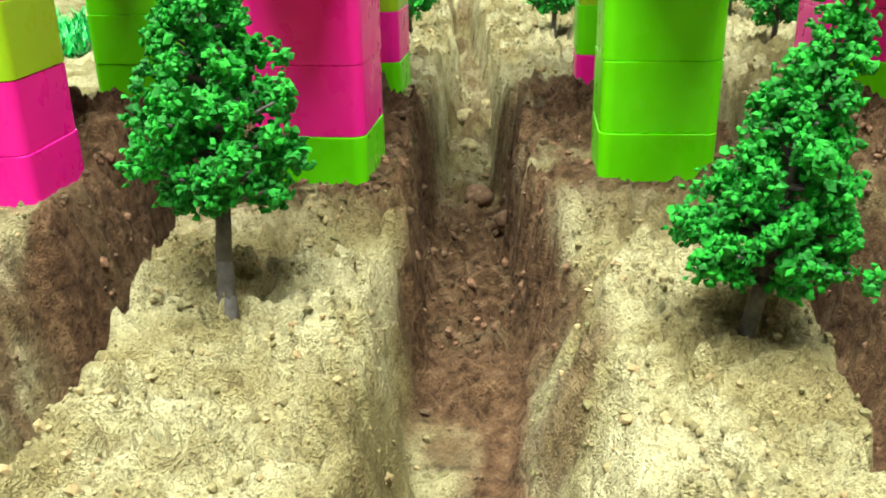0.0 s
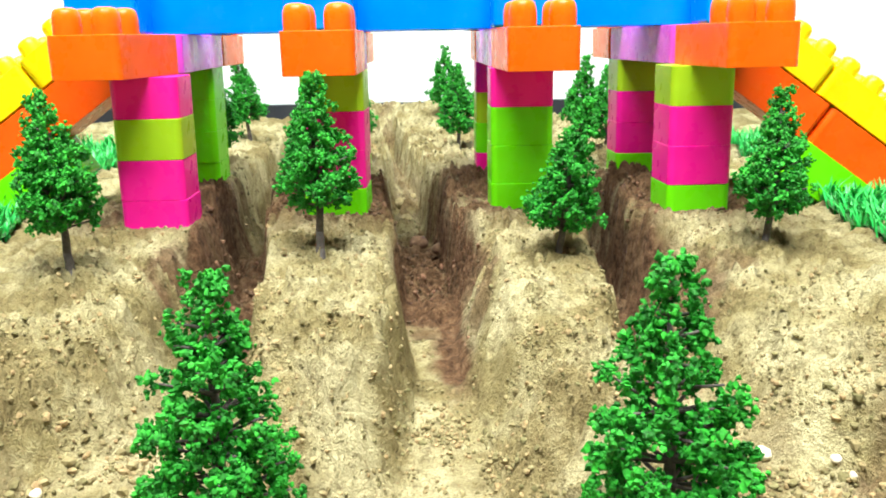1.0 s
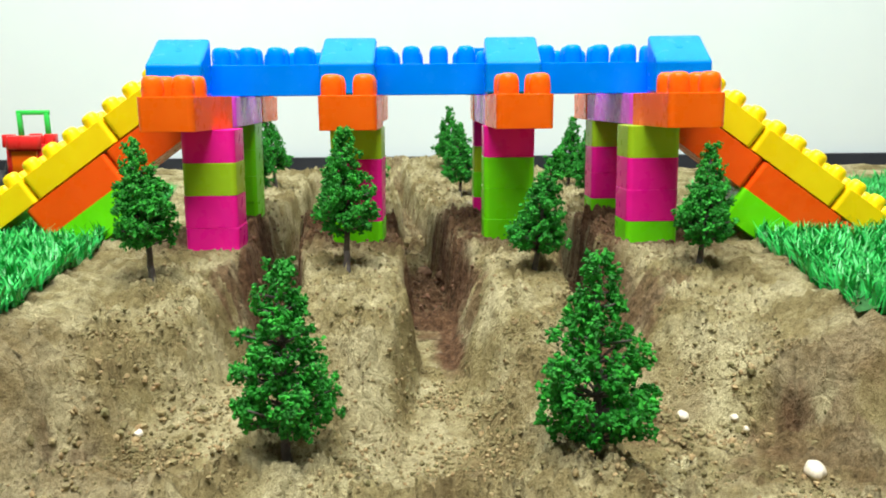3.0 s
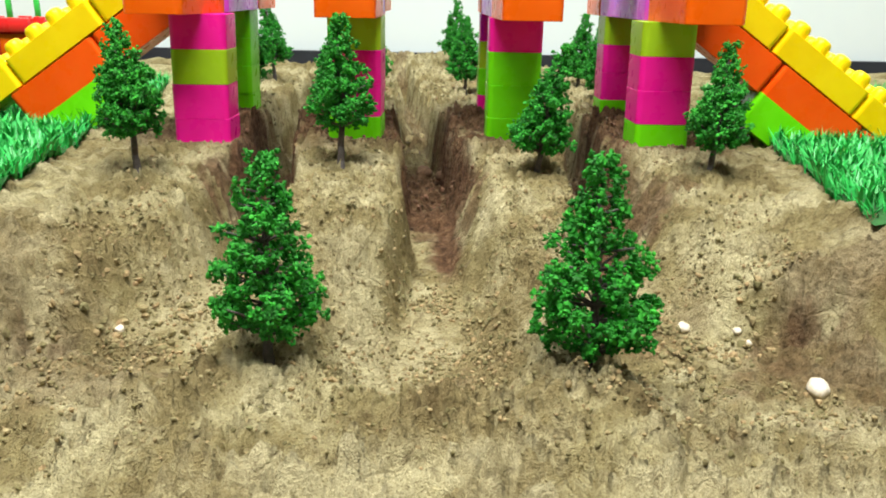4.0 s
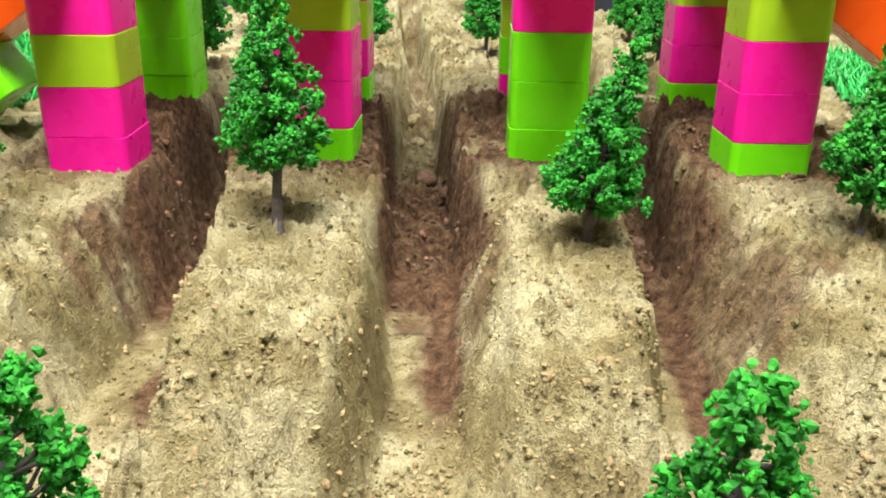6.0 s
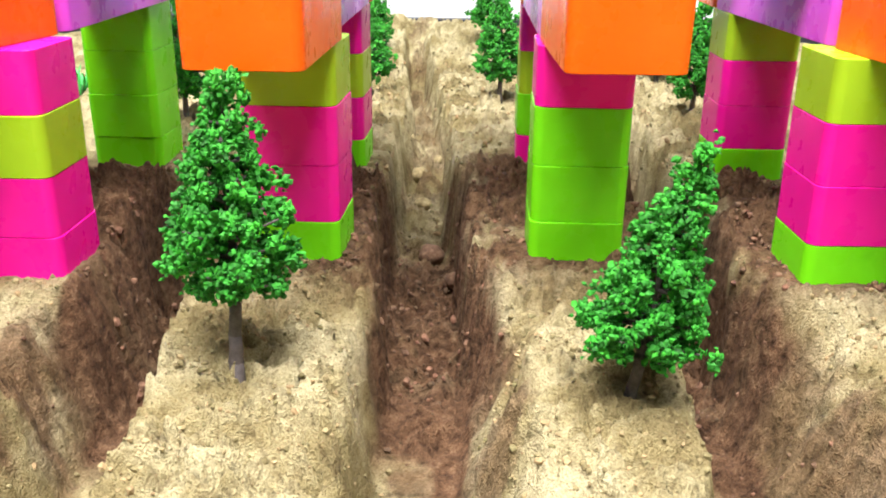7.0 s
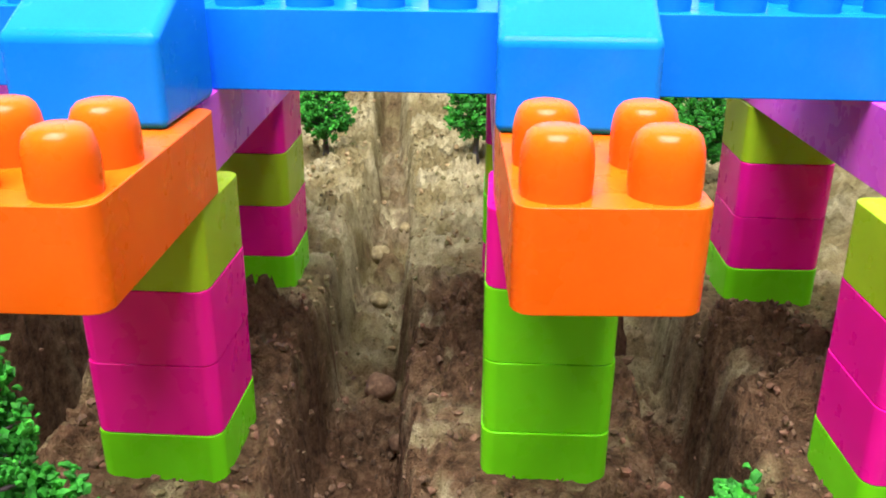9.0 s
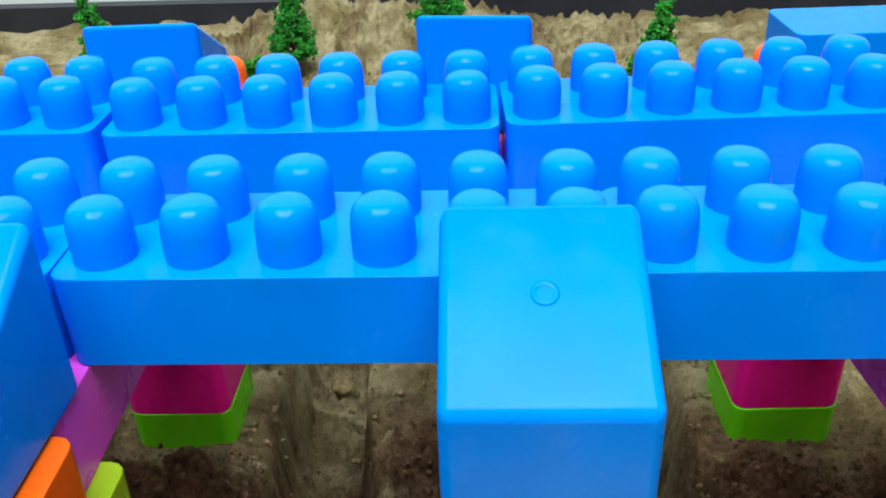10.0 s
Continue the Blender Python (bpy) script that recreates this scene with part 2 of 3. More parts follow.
TRENCHES = [  # (y, left edge, right edge); (y, floor height)
    ([(0.02, -0.150, -0.085), (0.08, -0.145, -0.082), (0.12, -0.134, -0.076), (0.16, -0.1150, -0.0630), (0.20, -0.104, -0.0680), (0.27, -0.107, -0.0765), (0.32, -0.1125, -0.083), (0.46, -0.130, -0.104), (0.62, -0.136, -0.108), (0.80, -0.150, -0.128)],
     [(0.08, -0.051), (0.14, -0.048), (0.17, -0.043), (0.25, -0.043), (0.80, -0.046)]),
    ([(0.06, -0.006, 0.012), (0.09, -0.024, 0.030), (0.127, -0.023, 0.029), (0.166, -0.015, 0.0260), (0.19, -0.0115, 0.0190), (0.21, -0.0112, 0.0165), (0.245, -0.0150, 0.0150), (0.30, -0.0185, 0.0130), (0.34, -0.0230, 0.0100), (0.42, -0.030, 0.004), (0.49, -0.0340, -0.0040), (0.60, -0.0350, -0.0090), (0.76, -0.0540, -0.0310), (0.86, -0.064, -0.044)],
     [(0.06, -0.046), (0.088, -0.054), (0.128, -0.0535), (0.164, -0.046), (0.212, -0.039), (0.30, -0.036), (0.42, -0.040), (0.60, -0.040), (0.80, -0.036)]),
    ([(0.02, 0.090, 0.160), (0.08, 0.086, 0.150), (0.12, 0.080, 0.138), (0.165, 0.0690, 0.1150), (0.205, 0.0710, 0.1000), (0.255, 0.0730, 0.0955), (0.31, 0.0755, 0.1005), (0.46, 0.076, 0.106), (0.62, 0.080, 0.104), (0.80, 0.078, 0.098)],
     [(0.08, -0.048), (0.14, -0.050), (0.17, -0.046), (0.25, -0.044), (0.80, -0.046)]),
]
RIDGE = [(-0.3, -0.050), (0.0, -0.036), (0.045, -0.030), (0.088, -0.0305), (0.115, -0.029), (0.145, -0.019), (0.172, -0.006), (0.20, 0.001), (0.25, 0.004), (0.31, 0.005), (0.42, 0.005), (0.50, 0.002), (0.80, 0.0)]  # crest of the two middle ridges
FLANK = [(-0.3, -0.050), (0.0, -0.041), (0.07, -0.046), (0.112, -0.050), (0.134, -0.046), (0.148, -0.031), (0.157, -0.018), (0.185, -0.011), (0.225, -0.004), (0.25, -0.001), (0.285, 0.002), (0.31, 0.005), (0.42, 0.005), (0.50, 0.002), (0.80, 0.0)]  # the outer mounds


BANKS = [(0.011, 0.003), (0.002, 0.014), (0.003, 0.022)]  # how far each bank leans back, left and right
FOOT = [(-0.1325, 0.317), (-0.0478, 0.340), (0.0460, 0.347), (0.1310, 0.332), (-0.1480, 0.449), (-0.0560, 0.453), (0.0440, 0.470), (0.1305, 0.454)]


FURROWS = [(-0.008, 0.080, 0.022, 0.118, 0.007), (-0.086, 0.112, -0.122, 0.064, 0.012), (0.082, 0.112, 0.112, 0.066, 0.011), (-0.108, 0.128, -0.150, 0.124, 0.010), (0.118, 0.140, 0.160, 0.136, 0.008)]  # scraped lines round the mounds


STAINS_AND_SHADE = [(0.113, 0.247, 0.012, 0.022, 0.8), (0.101, 0.264, 0.009, 0.030, 0.75), (0.126, 0.248, 0.011, 0.012, 0.6), (-0.114, 0.264, 0.012, 0.024, 0.85),
          (0.021, 0.247, 0.008, 0.020, 0.7), (0.002, 0.264, 0.011, 0.010, 0.8), (0.094, 0.226, 0.008, 0.012, 0.6),
          (0.004, 0.087, 0.018, 0.011, 0.60), (-0.132, 0.136, 0.026, 0.008, 0.30)]  # damp patches on the banks; the last two paint shade in front hollows


def smooth(a, b, v):
    q = min(1.0, max(0.0, (v - a) / (b - a)))
    return q * q * (3 - 2 * q)


def ground(x, y):
    """Height of the sand, and how much damp earth and painted shade darkens it."""
    n1 = noise.fractal(Vector((x * 16, y * 16, 3.1)), 1.0, 2.0, 3)
    n2 = noise.fractal(Vector((x * 75, y * 75, 7.7)), 0.8, 2.1, 4)
    wob = noise.fractal(Vector((x * 45, y * 45, 1.3)), 0.9, 2.0, 2)
    tiny = noise.noise(Vector((x * 260, y * 260, 4)))
    edge = 0.0036 * wob + 0.0002 * tiny
    side = smooth(0.075, 0.105, abs(x + 0.01))
    ridge = lane(y + 1.6 * edge, RIDGE)
    flank = lane(y + (2.2 if y > 0.1 else 1.0) * edge + 0.012 * n1 + (0.010 if x > 0 else 0.018) * smooth(0.11, 0.15, abs(x)), FLANK)
    flank += (0.008 if x > 0 else 0.0) * smooth(0.115, 0.155, x) * (1 - smooth(0.10, 0.14, y))
    flank *= 1 - smooth(0.150, 0.195, abs(x)) * smooth(0.10, 0.155, y)
    top = ridge * (1 - side) + flank * side
    low = 1 - smooth(0.13, 0.2, y)
    top += (0.0030 + 0.003 * low) * n1 + (0.0030 + 0.0030 * low) * n2
    scrape = 0.0
    if 0.03 < y < 0.16:
        for ax, ay, bx, by, deep in FURROWS:
            k = min(1.0, max(0.0, ((x - ax) * (bx - ax) + (y - ay) * (by - ay)) / ((bx - ax) ** 2 + (by - ay) ** 2)))
            gap = math.hypot(x - ax - k * (bx - ax), y - ay - k * (by - ay)) + 2 * edge
            cut = 1 - smooth(0.001, 0.010, gap)
            top -= deep * cut
            scrape = max(scrape, cut)
    # crust: shallow plates and pits
    clods = noise.fractal(Vector((x * 150, y * 150, 2.2)), 0.7, 2.2, 3)
    crust = 0.0031 * clods - 0.0070 * max(0.0, noise.fractal(Vector((x * 95, y * 120, 5.5)), 0.9, 2.0, 3) - 0.26)
    if y < 0.9 and abs(x) < 0.25:
        near1, near2 = noise.voronoi(Vector((x * 105 + 0.5 * wob, y * 125 + 0.5 * n2, 1.7)))[0][:2]
        plate = smooth(-0.15, 0.25, n2 + 0.5 * n1 + 0.12)
        crust -= 0.0042 * plate * (1 - smooth(0.0, 0.20, near2 - near1))
        crust += 0.0024 * plate * (0.55 - near1)
    crack = abs(noise.noise(Vector((x * 42 + 0.35 * wob, y * 30, 8.8))))
    crust -= 0.0052 * (1 - smooth(0.0, 0.020, crack)) * smooth(0.0, 0.3, n2 + 0.1)
    flake = noise.fractal(Vector((x * 230, y * 300, 3.7)), 0.8, 2.0, 2)
    crust += smooth(-0.25, 0.2, n2 + 0.4 * n1) * (1 - 0.75 * low) * (1 - 0.85 * smooth(0.42, 0.48, y)) * (0.0016 * smooth(-0.1, 0.12, flake) - 0.0042 * smooth(0.22, 0.45, -flake))
    top += crust * (1.0 + 0.6 * smooth(0.45, 0.6, y) + 0.4 * low)
    if y > 0.72:
        top += 0.017 * smooth(0.74, 0.87, y + 2 * edge) * (1 - smooth(0.06, 0.13, abs(x + 0.045)))  # heap at the far end
    if y > 0.44:
        top += 0.006 * smooth(0.44, 0.5, y) * (noise.fractal(Vector((x * 30, y * 34, 6.1)), 0.8, 2.0, 3) - 0.1)
    # front sand is darker, the right flank most
    # scrape term tints the furrows dark for the shade they hold
    damp_shade, dug = low * (0.20 + (0.46 if x > 0 else 0.24) * side * smooth(0.04, 0.10, y)) * smooth(-0.45, 0.35, n1 + 0.4 * n2) + 0.30 * scrape * smooth(-0.4, 0.2, n2), 0.0
    z = top
    for (pts, floor), (run_l, run_r) in zip(TRENCHES, BANKS):
        l = lane(y, [(p[0], p[1]) for p in pts]) + edge
        r = lane(y, [(p[0], p[2]) for p in pts]) + edge * 0.8
        soft = 1 - smooth(0.10, 0.20, y)
        s = 0.0038 + 0.011 * soft + 0.002 * abs(n1)
        bank = 1 - smooth(0.27, 0.34, y)
        a, b = l - s * 0.4 - run_l * bank - 0.010 * soft, l + s
        c, d = r - s, r + s * 0.4 + run_r * bank
        inside = min(1.0, max(0.0, (x - a) / (b - a))) * min(1.0, max(0.0, (d - x) / (d - c)))
        inside = 0.45 * inside + 0.55 * smooth(0, 1, inside)
        if inside > 0:
            fade = (1 - smooth(0.80, 0.90, y)) * smooth(0.050, 0.088, y)
            rough = smooth(0.25, 0.32, y)
            bottom = lane(y, floor) + 0.002 * n2 + 0.002 * n1
            bottom += rough * (0.0060 * clods + 0.009 * max(0.0, wob - 0.05)) * (1 + 0.5 * smooth(0.45, 0.55, y))
            bottom = min(bottom, top)
            z = min(z, top + (bottom - top) * inside * fade)
            dug = max(dug, inside * fade)
            half = smooth(-0.003, 0.003, x - (l + r) / 2 + 2.5 * edge)
            begin = smooth(0.185, 0.215, y + edge) * half + smooth(0.255, 0.280, y + edge) * (1 - half)
            near = min(1.0, begin) * (1 - smooth(0.44, 0.50, y + 5 * edge))
            near *= 1 - 0.75 * smooth(0.30, 0.36, y) * smooth(-0.10, 0.25, 0.8 * clods + n2 + 0.4 * n1)
            damp_shade = max(damp_shade, near * max(smooth(0.70, 0.92, inside), smooth(0.03, 0.3, inside) * smooth(0.262, 0.295, y + 3 * edge)))
            # past y 0.45 the trench floor is coloured dark to stand for its shade
            damp_shade = max(damp_shade, 0.6 * smooth(0.45, 0.5, y) * smooth(0.45, 0.85, inside) * smooth(-0.35, 0.2, clods + n2))
    # damp spoil below the deck, its dark spread wider to paint the deck's shade
    spoil = smooth(0.290, 0.322, y + 4 * edge) * (1 - smooth(0.42, 0.475, y + 6 * edge)) * (1 - smooth(0.15, 0.19, abs(x)))
    heap = max(0.0, noise.fractal(Vector((x * 52, y * 52, 9.2)), 0.8, 2.0, 4) + 0.15)
    damp_shade = max(damp_shade, spoil * smooth(-0.38, 0.02, heap - 0.02 + 0.3 * n2) * 0.97)
    z += spoil * (1 - dug) * (heap * 0.010 + 0.002 + 0.002 * clods)
    for sx, sy, rx, ry, amount in STAINS_AND_SHADE:
        if abs(x - sx) < 2 * rx and abs(y - sy) < 2 * ry:
            off = math.hypot((x - sx) / rx, (y - sy) / ry)
            damp_shade = max(damp_shade, amount * (1 - smooth(0.6, 1.25, off + 0.6 * n2 + 0.35 * wob)))
    for fx, fy in FOOT:
        if abs(x - fx) < 0.033 and abs(y - fy) < 0.033:
            k = smooth(0.001, 0.016, max(abs(x - fx), abs(y - fy)) - 0.016)
            z = z * k + (0.0062 + 0.0012 * clods + 0.0010 * n2) * (1 - k)
    return z, damp_shade


def spread(stops):
    out = []
    for (a, step), (b, _) in zip(stops, stops[1:]):
        k = max(1, round((b - a) / step))
        out += [a + (b - a) * i / k for i in range(k)]
    return out + [stops[-1][0]]


def build_sand():
    xs = spread([(-1.5, 0.05), (-0.5, 0.02), (-0.28, 0.005), (-0.17, 0.0012), (0.17, 0.005), (0.28, 0.02), (0.5, 0.05), (1.5, 0.05)])
    ys = spread([(-1.76, 0.1), (-0.2, 0.03), (-0.02, 0.0022), (0.10, 0.0012), (0.46, 0.0024), (0.80, 0.005), (0.96, 0.005)])
    verts, damp_shades = [], []
    for y in ys:
        for x in xs:
            z, d = ground(x, y)
            if -0.16 < x < 0.16 and 0.02 < y < 0.85 and all(max(abs(x - fx), abs(y - fy)) > 0.021 for fx, fy in FOOT):
                push = noise.noise_vector(Vector((x * 170, y * 170, z * 170)))
                verts.append((x + 0.0013 * push.x, y + 0.0013 * push.y, z + 0.0006 * push.z))
            else:
                verts.append((x, y, z))
            damp_shades.append(d)
    w = len(xs)
    faces = [(j * w + i, j * w + i + 1, (j + 1) * w + i + 1, (j + 1) * w + i) for j in range(len(ys) - 1) for i in range(w - 1)]
    me = bpy.data.meshes.new("ground")
    me.from_pydata(verts, [], faces)
    a = me.attributes.new("damp_shade", "FLOAT", "POINT")
    a.data.foreach_set("value", damp_shades)
    me.materials.append(SAND)
    me.polygons.foreach_set("use_smooth", [True] * len(faces))
    tagged(new("ground", me), "pale tan sand bed dug into three trenches with damp brown earth", "sand", kind="structure")


build_sand()


# ---- room round the sand bed ----
def slab(name, x0, x1, y0, y1, z0, z1, mat, label):
    bm = bmesh.new()
    bmesh.ops.create_cube(bm, size=1.0)
    for v in bm.verts:
        v.co = Vector(((x0 + x1) / 2 + v.co.x * (x1 - x0), (y0 + y1) / 2 + v.co.y * (y1 - y0), (z0 + z1) / 2 + v.co.z * (z1 - z0)))
    return tagged(new(name, mesh_of(name, bm, mat, False)), label, "wall", kind="structure")


slab("wall_north", -1.5, 1.5, 0.972, 1.06, -0.10, 1.9, WALL, "bright cool white painted wall behind the sand bed")
# the rest is unseen: added to close the room, dark to keep bounce low
slab("unseen_wall_west", -1.60, -1.50, -1.75, 1.06, -0.10, 1.9, DRAB, "unseen side wall added to close the room, dull beige to cut bounce")
slab("unseen_wall_east", 1.50, 1.60, -1.75, 1.06, -0.10, 1.9, DRAB, "unseen side wall added to close the room, dull beige to cut bounce")
slab("unseen_wall_south", -1.60, 1.60, -1.85, -1.75, -0.10, 1.9, DRAB, "unseen wall added at the room's other end, dull beige to cut bounce")
slab("unseen_ceiling", -1.60, 1.60, -1.85, 1.06, 1.9, 1.98, DRAB, "unseen ceiling added over the room, dull beige to cut bounce")
slab("baseboard", -1.5, 1.5, 0.956, 0.971, -0.02, 0.017, SKIRT, "dark blue-black skirting along the white wall")


# ---- bridge ----
def jig(x, y, z, turn=0.0):
    return pose(x + random.uniform(-1, 1) * 0.00025, y + random.uniform(-1, 1) * 0.00025, z, 0, 0, turn + random.uniform(-0.6, 0.6))


TONE = {"g": (LIME, "lime green"), "o": (OLIVE, "yellow-green"), "p": (PINK, "bright pink")}
FRONT = [(-0.1325, 0.317, "ppop", 2.0), (-0.0478, 0.340, "gppo", -1.0), (0.0460, 0.347, "gggp", 0.5), (0.1310, 0.332, "gppo", 3.0)]
REAR = [(-0.1480, 0.449, "gggg", 0.0), (-0.0560, 0.453, "gpop", 0.0), (0.0440, 0.470, "pgop", 0.0), (0.1305, 0.454, "gppo", 1.0)]
for row, where in ((FRONT, "front"), (REAR, "rear")):
    for x, y, courses, turn in row:
        for k, c in enumerate(courses):
            mat, word = TONE[c]
            toy_brick(jig(x, y, k * H - (0.004 if k == 0 else 0), turn), 2, 2, mat, f"{word} plastic toy brick in a bridge pier on the sand", "bridge pier bricks", high=H + (0.004 if k == 0 else 0))

CAPS = [(-0.1440, 0.3080, -6.0), (-0.0475, 0.3075, 0.5), (0.0495, 0.3135, 3.5), (0.1420, 0.3080, 6.0)]
for x, y, turn in CAPS:
    toy_brick(jig(x, y, 4 * H, turn), 2, 4, ORANGE, "orange plastic toy brick with four free studs on a pier", "orange cap bricks",
              [(0, 0), (1, 0), (0, 1), (1, 1)], pitch=0.0178, slack=0.0032, stud=(0.0062, 0.0118))
REAR_CAPS = [(-0.1480, 0.498), (-0.0560, 0.498), (0.0440, 0.500), (0.1305, 0.498)]
for x, y in REAR_CAPS:
    toy_brick(jig(x, y, 4 * H), 2, 4, ORANGE, "orange plastic toy brick capping a rear bridge pier", "orange cap bricks", [(0, 2), (1, 2), (0, 3), (1, 3)], stud=(0.0060, 0.0102))
GIRDERS = [(-0.1400, -0.1470), (-0.0520, -0.0560), (0.0470, 0.0440), (0.1365, 0.1310)]
for xa, xb in GIRDERS:
    toy_brick(jig((xa + xb) / 2, 0.4045, 4 * H, math.degrees(math.atan2(xa - xb, 0.1))), 2, 8, LILAC, "orchid pink plastic toy brick spanning between two piers", "girder bricks", pitch=0.0155)
WEDGES = [(-0.1560, 0.338, 4.0), (-0.0520, 0.3375, 0.0), (0.0482, 0.3408, 0.0), (0.1510, 0.3400, -3.0)]
for x, y, turn in WEDGES:
    wedge_brick(jig(x, y, 5 * H, turn), "glossy blue plastic slope brick leaning against the bridge deck", "blue slope bricks")
for x, y, turn in [(-0.0580, 0.4885, 183.0), (0.0385, 0.4895, 176.0), (-0.150, 0.4885, 180.0)]:
    wedge_brick(jig(x, y, 5 * H, turn), "glossy blue plastic slope brick behind the bridge deck", "blue slope bricks")

toy_brick(jig(0.1700, 0.5190, 5 * H, 2.0), 4, 2, BLUE, "plain blue plastic brick behind the end of the deck", "deck bricks")

PB = 0.0176
BS = (0.0061, 0.0118)
BEAMS = [  # centre x, y, studs, turn
    (-0.0937, 0.3782, 6, 0.0), (0.0119, 0.3782, 6, 0.0), (0.1160, 0.3782, 6, 0.0),
    (-0.1095, 0.4480, 6, 0.0), (-0.0065, 0.4460, 6, 0.0), (0.0950, 0.4500, 6, 2.5)]
for x, y, n, turn in BEAMS:
    toy_brick(jig(x, y, 5 * H + 0.0002, turn), n, 2, BLUE, "glossy blue plastic brick with two stud rows in the deck", "deck bricks",
              [(i, j) for i in range(n) for j in range(2)], pitch=PB if y < 0.4 else 0.0168, high=0.0196, stud=BS)


# ---- ramps at both ends of the deck ----
def ramp_row(x0, z0, x1, z1, y, n, count, mat, label, group, studs, thick, pitch=0.0168):
    """Bricks laid end to end down a slope from (x0, z0) to (x1, z1): the middle of their under side."""
    side = 1 if x1 > x0 else -1
    angle = math.atan2(z0 - z1, abs(x1 - x0))
    step = n * pitch
    for k in range(count):
        d = (k + 0.5) * step
        cx, cz = x0 + side * d * math.cos(angle), z0 - d * math.sin(angle)
        m = Matrix.Translation((cx, y, cz)) @ Matrix.Rotation(side * angle, 4, "Y")
        toy_brick(m, n, 2, mat, label, group, [(i, j) for i in range(n) for j in range(2)] if studs else [], pitch=pitch, high=thick, stud=(0.0058, 0.0090))


for s, z0, fall, thick in ((-1, 0.1075, 0.705, 0.0230), (1, 0.0990, 0.715, 0.0225)):
    yy, x0 = 0.3755, s * 0.150
    ramp_row(x0, z0, x0 + s * 0.14, z0 - 0.14 * fall, yy, 4, 3, YELLOW, "yellow plastic toy brick with studs laid down the ramp", "ramp bricks", True, 0.0172)
    ramp_row(x0 - s * 0.004, z0 - 1.16 * thick, x0 - s * 0.004 + s * 0.14, z0 - 1.16 * thick - 0.14 * fall, yy, 4, 3 if s > 0 else 2, RED_ORANGE, "red-orange plastic toy brick under the ramp", "ramp bricks", False, thick)
    ramp_row(x0 + s * 0.038, z0 - 2.30 * thick - 0.038 * fall - 0.003, x0 + s * 0.178, z0 - 2.30 * thick - 0.003 - 0.178 * fall, yy, 4, 1, LIME, "lime green plastic toy brick propping the ramp", "ramp bricks", False, thick)


# ---- model trees ----
def limb(bm, a, b, ra, rb, sides=7):
    axis = (b - a)
    q = axis.to_track_quat("Z", "Y").to_matrix()
    rings = []
    for k, (p, r) in enumerate(((a, ra), (a.lerp(b, 0.5) + axis.length * 0.04 * Vector((random.uniform(-1, 1), random.uniform(-1, 1), 0)), (ra + rb) / 2), (b, rb))):
        rings.append([bm.verts.new(p + q @ Vector((r * math.cos(2 * math.pi * i / sides), r * math.sin(2 * math.pi * i / sides), 0))) for i in range(sides)])
    for u, v in zip(rings, rings[1:]):
        for i in range(sides):
            bm.faces.new((u[i], u[(i + 1) % sides], v[(i + 1) % sides], v[i]))
    bm.faces.new(rings[-1])


ICO = bmesh.new()
bmesh.ops.create_icosphere(ICO, subdivisions=1, radius=1.0)
ICO_V = [v.co.copy() for v in ICO.verts]
ICO_F = [tuple(v.index for v in f.verts) for f in ICO.faces]
ICO.free()


def clump(verts, faces, at, r, rng, lo=0.62, hi=1.25):
    base = len(verts)
    sx, sy, sz = (r * rng.uniform(0.7, 1.25) for _ in range(3))
    for c in ICO_V:
        k = rng.uniform(lo, hi)
        verts.append((at.x + c.x * sx * k, at.y + c.y * sy * k, at.z + c.z * sz * k))
    faces += [tuple(base + i for i in f) for f in ICO_F]


